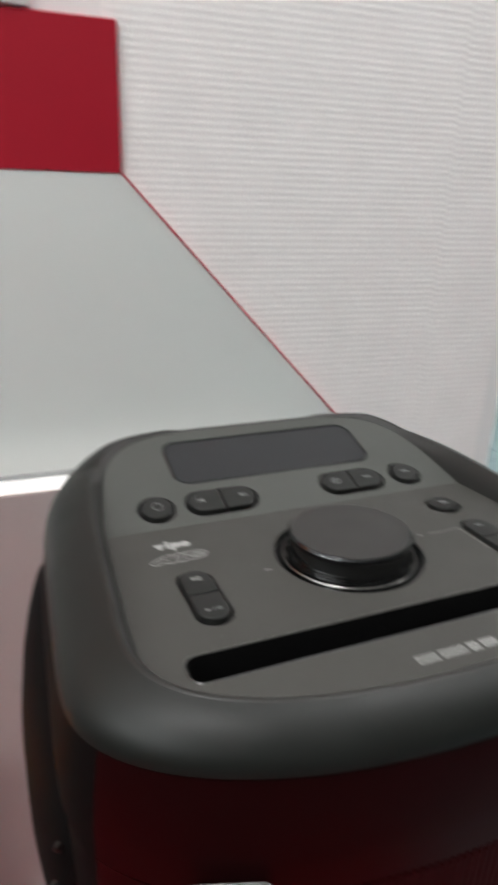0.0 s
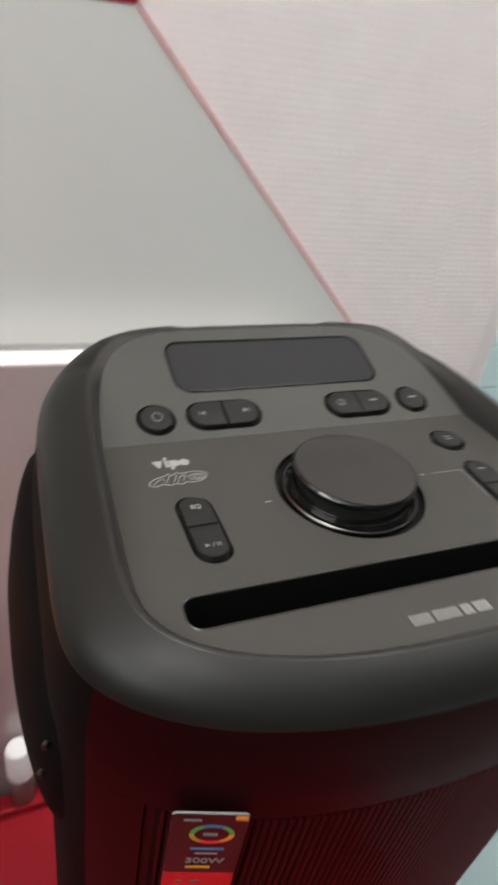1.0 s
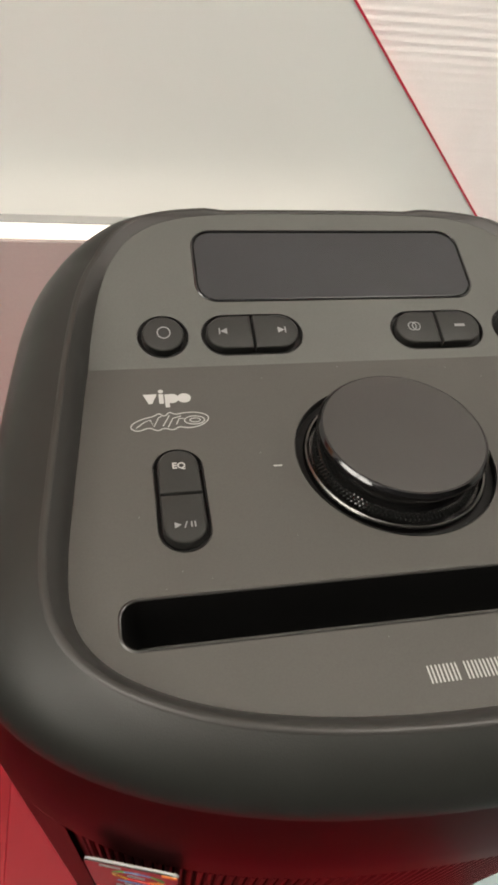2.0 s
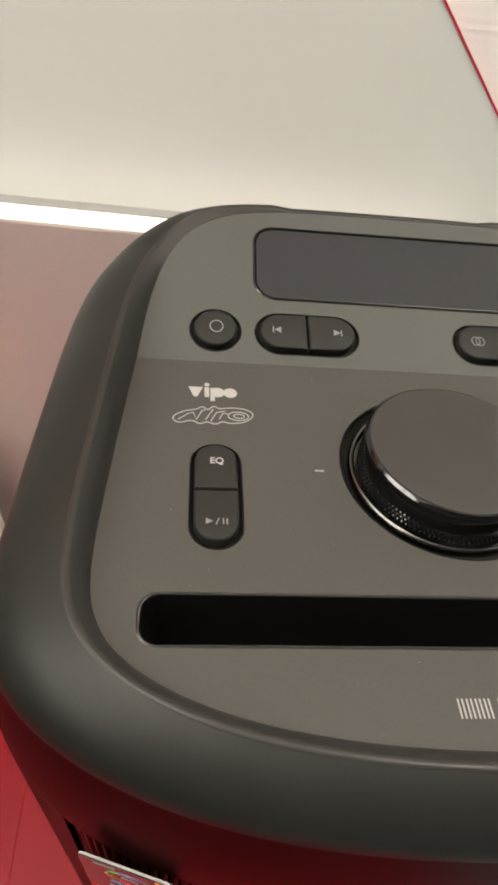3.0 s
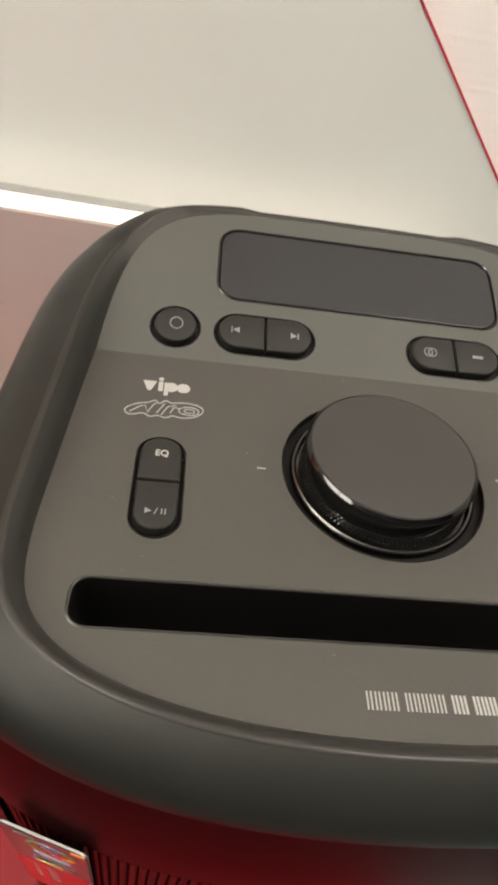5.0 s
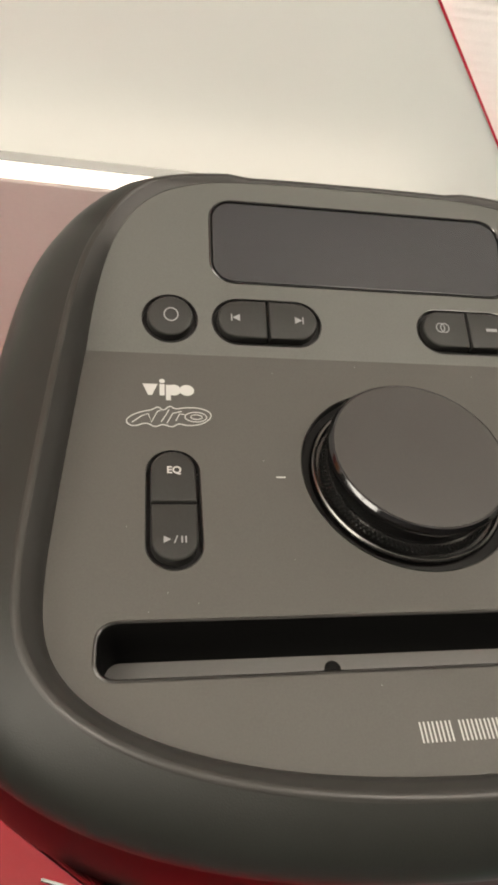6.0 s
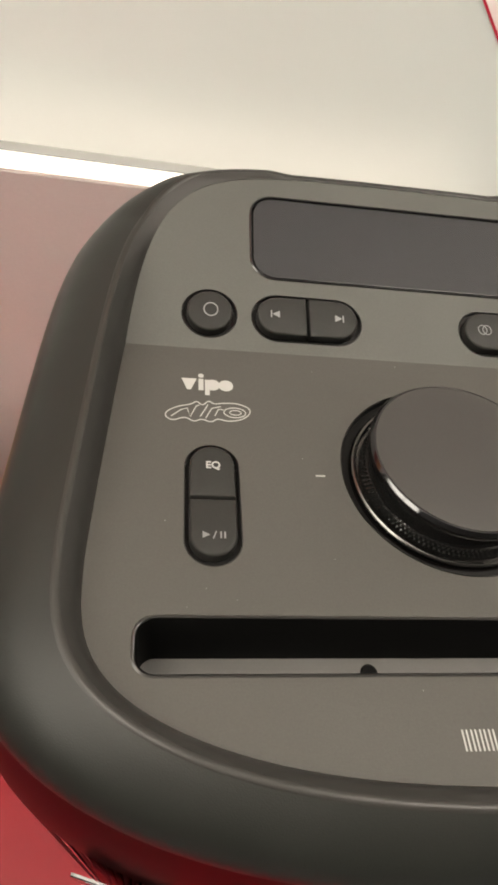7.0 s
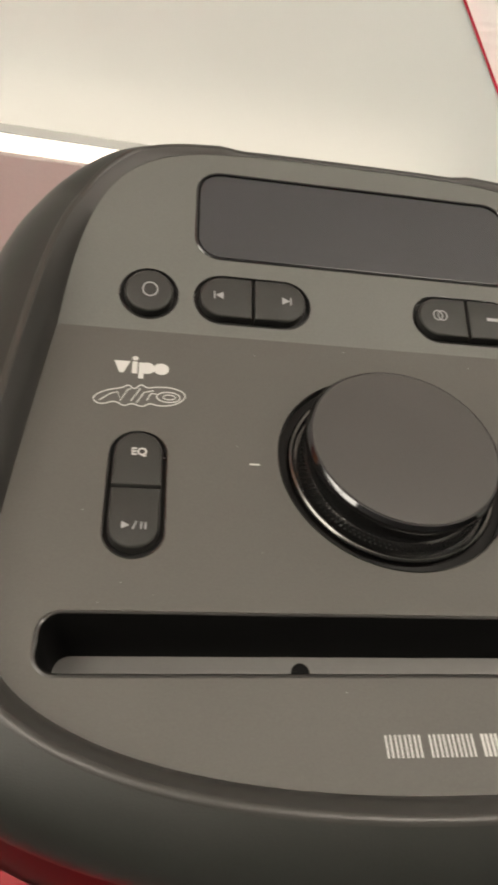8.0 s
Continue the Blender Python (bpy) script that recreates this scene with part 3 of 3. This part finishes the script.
def knob():
    well(LOWER_HOLES["knob"], 3.0, False, "knob_well", WELL)
    cx, cy = KNOB
    ring = lathe([(30.5, -2.9), (30.6, -0.9), (31.1, -0.3), (31.7, -0.2), (32.3, -0.6), (32.6, -1.5), (32.7, -2.9)], cx, cy)
    top_part("knob_ring", ring, CHROME, label="polished dark ring", smooth=True)
    body = lathe([(29.4, -2.9), (29.4, -1.0), (28.5, 3.4), (28.4, 8.9)], cx, cy)
    k = top_part("volume_knob", body, GLOSS, label="wide round black volume knob with a polished bevel", smooth=True)
    top_part("knob_bevel", lathe([(28.2, 8.6), (29.2, 8.8), (29.5, 9.3), (29.5, 10.6), (29.2, 11.0), (28.4, 11.8), (27.2, 11.8)], cx, cy), BEVEL, k, "polished black bevel", smooth=True)
    top_part("knob_face", lathe([(27.5, 11.0), (27.8, 11.9), (27.4, 12.05), (8.0, 11.95)], cx, cy), KNOBTOP, k, "satin black face", smooth=True)
    bms = []
    for i in range(120):
        for low, high, r0, r1 in ((-0.9, 0.2, 29.4, 29.15), (0.4, 1.5, 29.1, 28.9), (1.7, 2.8, 28.85, 28.6)):
            t0 = 2 * math.pi * (i + 0.5 * (0 < low < 1)) / 120
            w = 0.36 / 30
            bm = bmesh.new()
            foot = [bm.verts.new((cx + r * math.cos(a), cy + r * math.sin(a), z)) for r, a, z in ((r0, t0 - w, low), (r0, t0 + w, low), (r1, t0 + w, high), (r1, t0 - w, high))]
            tip = bm.verts.new((cx + (r0 + r1 + 0.6) / 2 * math.cos(t0), cy + (r0 + r1 + 0.6) / 2 * math.sin(t0), (low + high) / 2))
            for j in range(4):
                bm.faces.new((foot[j], foot[(j + 1) % 4], tip))
            bms.append(bm)
    ob = top_part("knurling", join(*bms), GLOSS, k, "fine knurling of small studs")
    ob["kind"] = "stuff"


def slot():
    o = tidy(LOWER_HOLES["slot"])
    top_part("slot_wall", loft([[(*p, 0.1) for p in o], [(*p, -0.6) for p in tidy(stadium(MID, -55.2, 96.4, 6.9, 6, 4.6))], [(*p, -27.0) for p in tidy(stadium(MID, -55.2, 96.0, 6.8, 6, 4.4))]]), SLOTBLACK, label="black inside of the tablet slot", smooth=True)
    f = top_part("slot_floor", sheet(stadium(MID, -55.2, 96.0, 6.8, 6, 4.4)), SLOTFLOOR, label="grey floor of the slot")
    f.location.z -= 0.027
    hole = lathe([(2.6, -26.9), (2.6, -26.6), (2.2, -26.55)], 48.2, -52.8, 20)
    top_part("slot_hole", hole, SLOTBLACK, f, "small dark drain hole")
    rim = [(x, y, 0.35) for x, y in tidy(stadium(MID, -55.2, 97.4, 7.6, 6, 5.3))]
    rim2 = [(x, y, 0.02) for x, y in tidy(stadium(MID, -55.2, 97.9, 8.1, 6, 5.7))]
    rim3 = [(x, y, 0.1) for x, y in o]
    top_part("slot_rim", loft([rim2, rim, rim3]), RIMGLOSS, label="fine polished rim", smooth=True)


def prints():
    top_part("index_mark", bar_bm(33.8, -1.1, 3.0, 0.5), PRINT, label="small white index mark")
    top_part("index_mark", bar_bm(119.6, 3.2, 1.4, 1.0), PRINT, label="small white index mark")
    top_part("guide_line", stroke([(125.0, 3.2), (143.5, 3.2), (143.6, 2.8), (143.6, -19.5)], 0.32, 0.02), PRINT_FAINT, label="thin grey guide line")
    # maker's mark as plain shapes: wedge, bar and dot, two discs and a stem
    wedge = bmesh.new()
    pts = ((-9.6, 37.8), (-4.5, 37.8), (-6.4, 32.7), (-7.7, 32.7))
    low, high = ([wedge.verts.new((*p, h)) for p in pts] for h in (0.02, 0.14))
    wedge.faces.new(high)
    for i in range(4):
        wedge.faces.new((low[i], low[(i + 1) % 4], high[(i + 1) % 4], high[i]))
    marks = (wedge, bar_bm(-3.0, 35.2, 1.7, 5.2), plate(circle(-3.0, 39.3, 0.95, 16), 0.02, 0.14), plate(circle(0.9, 35.2, 2.5, 20), 0.02, 0.14),
             bar_bm(-0.9, 34.0, 1.6, 7.0), plate(circle(5.4, 35.2, 2.5, 20), 0.02, 0.14))
    for bm in marks:
        top_part("maker_mark", bm, PRINT, label="bold white shape of the maker's mark")
    outer = [(-14.8, 20.2), (-14.2, 22.6), (-10.4, 25.0), (-6.4, 25.9), (-4.4, 27.7), (-2.6, 25.4), (-0.6, 28.2), (1.2, 26.4), (4.0, 27.2), (9.0, 27.4), (13.0, 25.6),
             (13.2, 23.0), (10.2, 20.2), (5.4, 19.2), (2.2, 20.4), (0.2, 18.4), (-3.0, 20.0), (-5.4, 18.3), (-8.2, 20.6), (-12.2, 18.5), (-14.8, 20.2)]
    for _ in range(2):  # round its corners
        outer = [q for a, b in zip(outer, outer[1:]) for q in ((0.75 * a[0] + 0.25 * b[0], 0.75 * a[1] + 0.25 * b[1]), (0.25 * a[0] + 0.75 * b[0], 0.25 * a[1] + 0.75 * b[1]))]
        outer.append(outer[0])
    swirl = [stroke(outer, 0.36, 0.02), ring_bm(8.0, 23.2, 3.6, 2.1, 0.34), ring_bm(8.2, 23.2, 1.9, 1.0, 0.3),
             stroke([(-12.8, 20.4), (-9.6, 23.4), (-7.6, 24.2), (-6.6, 20.6), (-4.6, 25.4), (-3.6, 25.8)], 0.34, 0.02),
             stroke([(-3.4, 20.8), (-1.8, 24.0), (-0.8, 26.2)], 0.34, 0.02), stroke([(-1.6, 20.2), (0.4, 24.6), (3.4, 25.6)], 0.34, 0.02),
             stroke([(1.4, 21.4), (2.6, 24.4), (4.4, 24.2)], 0.34, 0.02)]
    top_part("model_mark", join(*swirl), PRINT, label="thin white outlined swirling mark")
    x = 59.3
    bars = []
    for word, bold in ((4, 0.42), (5, 0.42), (2, 0.62), (3, 0.62)):
        for _ in range(word):
            bars += [bar_bm(x + 0.4, -78.6, bold, 4.9), bar_bm(x + 1.5, -78.6, bold, 4.9)]
            x += 2.3
        x += 1.4
    top_part("model_print", join(*bars), PRINT, label="row of narrow white print")


def dust():
    """Tiny pale flecks that lie about on the top."""
    rng = random.Random(5)
    bms = []
    for _ in range(24):
        x, y, r = rng.uniform(-20, 175), rng.uniform(-86, 50), rng.uniform(0.08, 0.2)
        if math.dist((x, y), KNOB) < 39 or abs(y + 55) < 9:
            continue
        pts = [(x + r * rng.uniform(0.6, 1.2) * math.cos(k * 1.2566), y + r * rng.uniform(0.6, 1.2) * math.sin(k * 1.2566)) for k in range(5)]
        bms.append(plate(pts, 0.02, 0.12))
    ob = top_part("dust_fleck", join(*bms), PRINT_GREY, label="fine pale dust flecks")
    ob["kind"] = "stuff"


GRILLE_TOP = 0.7990


def flare(z):
    """How far the body swells past the rim's foot, by the depth under the panel in millimetres."""
    f = max(0.0, min(1.0, (-10.0 - z) / 38.0))
    return 4.2 * (1 - (1 - f) ** 2)


def shell():
    foot = PODIUM_Z + 0.018
    depths = (-11.0, -15, -20, -26, -32, -38, -44, -51)

    def ring(off, z=None, d=-10.5):
        pts = [TOP @ Vector((x, y, d)) for x, y in pushed(OUTER_EDGE, off)]
        return [(p.x, p.y, p.z if z is None else z) for p in pts]

    loops = [ring(-12), ring(-3.0)]
    for d in depths[1:]:
        loops.append(ring(-3.0 + flare(d), None, d))
    loops += [ring(1.2, z, -51) for z in (0.7, 0.6, 0.5, 0.4, 0.3, foot)]
    loops.append(ring(-8, foot - 0.006, -51))
    part("cabinet_body", loft(loops, False, True), SIDE, speaker, "black body with rounded corners", True)
    n = len(OUTER_EDGE)
    front = [i for i, p in enumerate(OUTER_EDGE) if p[1] < -66]
    rest = [i % n for i in range(front[-1], front[0] + n + 1)]

    def strip(which, rows):
        return loft([[ring(*row)[i] for i in which] for row in rows], closed=False)

    rows = [(-3.4,)] + [(-0.7 + flare(d), None, d) for d in depths[:-1]] + [(3.3, GRILLE_TOP, -51), (0.9, GRILLE_TOP, -51)]
    part("front_fascia", strip(front, rows), BODY, speaker, "dark burgundy front fascia", True)
    part("side_collar", strip(rest, rows), SIDE, speaker, "black collar round the sides and back", True)
    middle = [i for i in front if abs(OUTER_EDGE[i][0] - MID) < 117]
    for which, out, name in ((middle, 1.6, "front_skirt"), ([i for i in front if i <= middle[0]], 3.3, "front_corner"), ([i for i in front if i >= middle[-1]], 3.3, "front_corner")):
        part(name, strip(which, [(out - 0.9, GRILLE_TOP - 0.0005, -51), (out, GRILLE_TOP - 0.0006, -51), (out, foot, -51)]), BODY, speaker, "dark burgundy front", True)
    for fx, fy in ((0.0, -0.06), (0.154, -0.06), (0.0, 0.10), (0.154, 0.10)):
        part("rubber_foot", loft([[(fx + 0.016 * math.cos(a * 0.3927), fy + 0.016 * math.sin(a * 0.3927), z) for a in range(16)] for z in (PODIUM_Z, foot - 0.005)], True, True), GLOSS, speaker)


def grille():
    """Upright ribs round the front over a black backing."""
    z0, z1 = PODIUM_Z + 0.05, GRILLE_TOP - 0.0015
    front = sorted(p for p in pushed(OUTER_EDGE, 2.2) if p[1] < -68 and -39 < p[0] < 2 * MID + 39)
    back = [TOP @ Vector((x, y, -51)) for x, y in front]
    strip = loft([[(p.x, p.y, z) for p in back] for z in (z0 - 0.003, z1 + 0.0012)], closed=False)
    part("grille_backing", strip, BACKING, speaker, "dark backing behind the ribs")
    dist = [0.0]
    for a, b in zip(front, front[1:]):
        dist.append(dist[-1] + math.dist(a, b))
    rib_mesh, d = None, 3.0
    while d < dist[-1] - 3:
        k = max(i for i in range(len(dist)) if dist[i] <= d)
        f = (d - dist[k]) / (dist[k + 1] - dist[k])
        a, b = front[k], front[k + 1]
        p = TOP @ Vector((a[0] + f * (b[0] - a[0]), a[1] + f * (b[1] - a[1]), -51))
        turn = math.degrees(math.atan2(b[1] - a[1], b[0] - a[0]))
        if rib_mesh is None:
            ob = part("grille_rib", box_bm(-0.0011, 0.0011, -0.0009, 0.0008, 0, z1 - z0, 0.0006, 1), RIB, speaker, origin=(0, 0, 0))
            rib_mesh = ob.data
        else:
            ob = new("grille_rib", rib_mesh)
            ob.parent = speaker
        ob.matrix_basis = speaker.matrix_basis.inverted() @ pose(p.x, p.y, z0, 0, 0, turn)
        d += 3.1


def side_handle(sign):
    """A moulded grip that swells out of the flank, with two screws on its front slope."""
    levels = ((-40, 44, 108, 1), (-46, 16, 112, 6), (-54, -14, 114, 10), (-62, -36, 115, 13), (-78, -50, 116, 17), (-100, -54, 116, 20), (-122, -54, 116, 20.5), (-138, -50, 116, 19),
              (-150, -42, 114, 15), (-158, -34, 112, 7), (-161, -30, 110, 0.5))
    loops = []
    for z, y0, y1, deep in levels:
        ring = []
        for i in range(25):
            a = math.pi * i / 24
            x = 126.8 + (deep + 8) * max(0.0, math.sin(a)) ** 0.5
            ring.append(((MID + sign * x) * 0.001, ((y0 + y1) / 2 - (y1 - y0) / 2 * math.cos(a)) * 0.001, 0.85 + z * 0.001))
        loops.append(ring)
    g = part("side_grip", loft(loops, True, True), SIDE, speaker, "black moulded side grip", True)
    for x, y, z in ((145.8, -43.0, -79.0), (148.6, -43.0, -100.0)):
        bm = lathe([(1.5, -2.0), (1.5, 0.7), (0.8, 1.1)], 0, 0, 16)
        bm.transform(Matrix.Translation(((MID + sign * x) * 0.001, y * 0.001, 0.85 + z * 0.001)) @ Euler((0, radians(90 * sign), radians(-55 * sign))).to_matrix().to_4x4() @ Matrix.Diagonal((0.001, 0.001, 0.001, 1)))
        part("screw", bm, STEEL, g, "bright steel screw", True)


def sticker():
    """A tall label stuck over the ribs at the front corner."""
    label = thing("product_label", -0.018, -0.118, 0.72, "glossy black and red product label stuck on the grille", "sticker")
    a, b = TOP @ Vector((-33.4, -96.4, -44.5)), TOP @ Vector((-8.4, -104.6, -44.5))
    turn = math.degrees(math.atan2(b.y - a.y, b.x - a.x))
    w = math.dist((a.x, a.y), (b.x, b.y)) * 1000
    m = pose(a.x, a.y, a.z, 90, 0, turn) @ Matrix.Diagonal((0.001, 0.001, 0.001, 1))

    def put(name, bm, mat, text=""):
        bm.transform(m)
        part(name, bm, mat, label, text)

    put("backing", plate(stadium(w / 2, -50, w / 2, 50, 4, 2.0), 0.6, 1.2), LABEL_EDGE, "pale edge of the label")
    put("black_field", plate(stadium(w / 2, -22.5, w / 2, 22, 4, 1.5), 1.2, 1.5), STICKER_BLACK)
    put("red_field", plate(stadium(w / 2, -72, w / 2, 27.2, 4, 1.5), 1.2, 1.5), STICKER_RED)
    for k, mt in enumerate((BLUE, GREEN, YELLOW, STICKER_RED, ORANGE, GREEN)):
        pts = [(w / 2 + 1.5 + 7.0 * math.cos(radians(60 + 60 * k + q)), -14 + 6.0 * math.sin(radians(60 + 60 * k + q))) for q in range(0, 61, 10)]
        put("colour_ring", stroke(pts, 1.8, 1.5), mt)
    put("corner_mark", plate(stadium(w - 2.6, -2.2, 2.2, 1.5, 3, 0.6), 1.5, 1.62), ORANGE, "orange corner")
    put("print", text_bm("300W", 5.6, w / 2 + 1.0, -34.5, 1.6, 1.0), PRINT_GREY, "white bold lettering")
    put("print", join(bar_bm(w / 2 + 1, -25.0, 12, 1.6, 1.5)), BLUE)
    put("print", join(bar_bm(w / 2 + 1, -28.6, 8, 1.2, 1.5), bar_bm(w / 2 + 1, -14.0, 5, 2.0, 1.5), bar_bm(w / 2 - 6, -4.0, 6, 1.4, 1.5)), PRINT_GREY)
    put("print", join(bar_bm(w / 2 - 1, -39.8, 9, 1.8, 1.5)), YELLOW)
    put("print", join(*[bar_bm(6 + 6 * i, -52 - 7 * j, 2.2 + 1.2 * i, 1.2, 1.5) for i in range(2) for j in range(4)]), PRINT_GREY)


cap()
panels()
controls()
knob()
slot()
prints()
dust()
shell()
grille()
side_handle(-1)
side_handle(1)
sticker()


# ---------------------------------------------------------------- things near the podium
def carton():
    c = thing("carton", -0.235, 0.20, 0.09, "orange and white printed carton on the low base", "carton")
    part("sleeve", box_bm(-0.300, -0.179, 0.170, 0.234, 0.09, 0.53, 0.002), CARD, c, "white lower printed card")
    part("lid", box_bm(-0.302, -0.178, 0.168, 0.235, 0.5285, 0.60, 0.002), ORANGE, c, "orange card lid")


def jar():
    x, y, z = -0.0815, 0.2370, 0.186
    j = thing("jar", x, y, z, "small brownish jar with a wide white lid on the red ledge", "jar")
    for name, mat, prof, lab in (("body", JAR_BASE, ((0.0120, 0.0), (0.0135, 0.002), (0.0135, 0.054), (0.0130, 0.057)), "dull brownish jar body"),
                                 ("lid", JAR, ((0.0130, 0.057), (0.0160, 0.060), (0.0160, 0.102), (0.0130, 0.110)), "white rounded lid")):
        bm = lathe(list(prof), 0, 0, 40)
        bm.transform(Matrix.Translation((x, y, z)))
        part(name, bm, mat, j, lab, True)


carton()
jar()


# ---------------------------------------------------------------- across the shop
def white_counter():
    c = thing("white_counter", 4.36, 3.8, 0.0, "glossy white shop counter with dark skirting", "counter")
    turn = pose(4.33, 4.05, 0, 0, 0, -82)
    part("skirting", box_bm(0.0, 0.9, 0.012, 0.6, 0.0, 0.06, 0.005, 2, turn), PLINTH_DARK, c, "dark blue-grey skirting")
    part("front", box_bm(-0.005, 0.92, 0.0, 0.62, 0.06, 2.1, 0.02, 3, turn), CABINET, c)
    part("side_panel", box_bm(-0.75, -0.010, 0.05, 0.58, 0.0, 2.1, 0.01, 2, turn), CABINET, c, "recessed white side panel")
    b = thing("low_box", 4.27, 4.16, 0.0, "small beige cardboard box on the floor by the counter", "box")
    part("carton_body", box_bm(4.21, 4.33, 4.08, 4.22, 0.0, 0.13, 0.004), CARDBOARD, b)
    r = thing("red_crate", 4.42, 3.02, 0.0, "small red plastic crate on the floor", "crate")
    part("crate_body", box_bm(4.33, 4.51, 2.93, 3.10, 0.0, 0.16, 0.008), STICKER_RED, r)


white_counter()


# ---------------------------------------------------------------- floor tiles
def floor_tiles():
    size, gap = 0.305, 0.003
    me = None
    for i in range(-8, 14):
        for j in range(-6, 14):
            x, y = 0.7825 + i * size, 0.2525 + j * size
            if me is None:
                bm = box_bm(-size / 2 + gap / 2, size / 2 - gap / 2, -size / 2 + gap / 2, size / 2 - gap / 2, -0.003, 0.0, 0.0008, 1)
                ob = part("floor_tile", bm, TILE, FLOOR)
                me = ob.data
            else:
                ob = new("floor_tile", me)
                ob.parent = FLOOR
            ob.matrix_basis = FLOOR.matrix_basis.inverted() @ pose(x, y, 0.0)


floor_tiles()
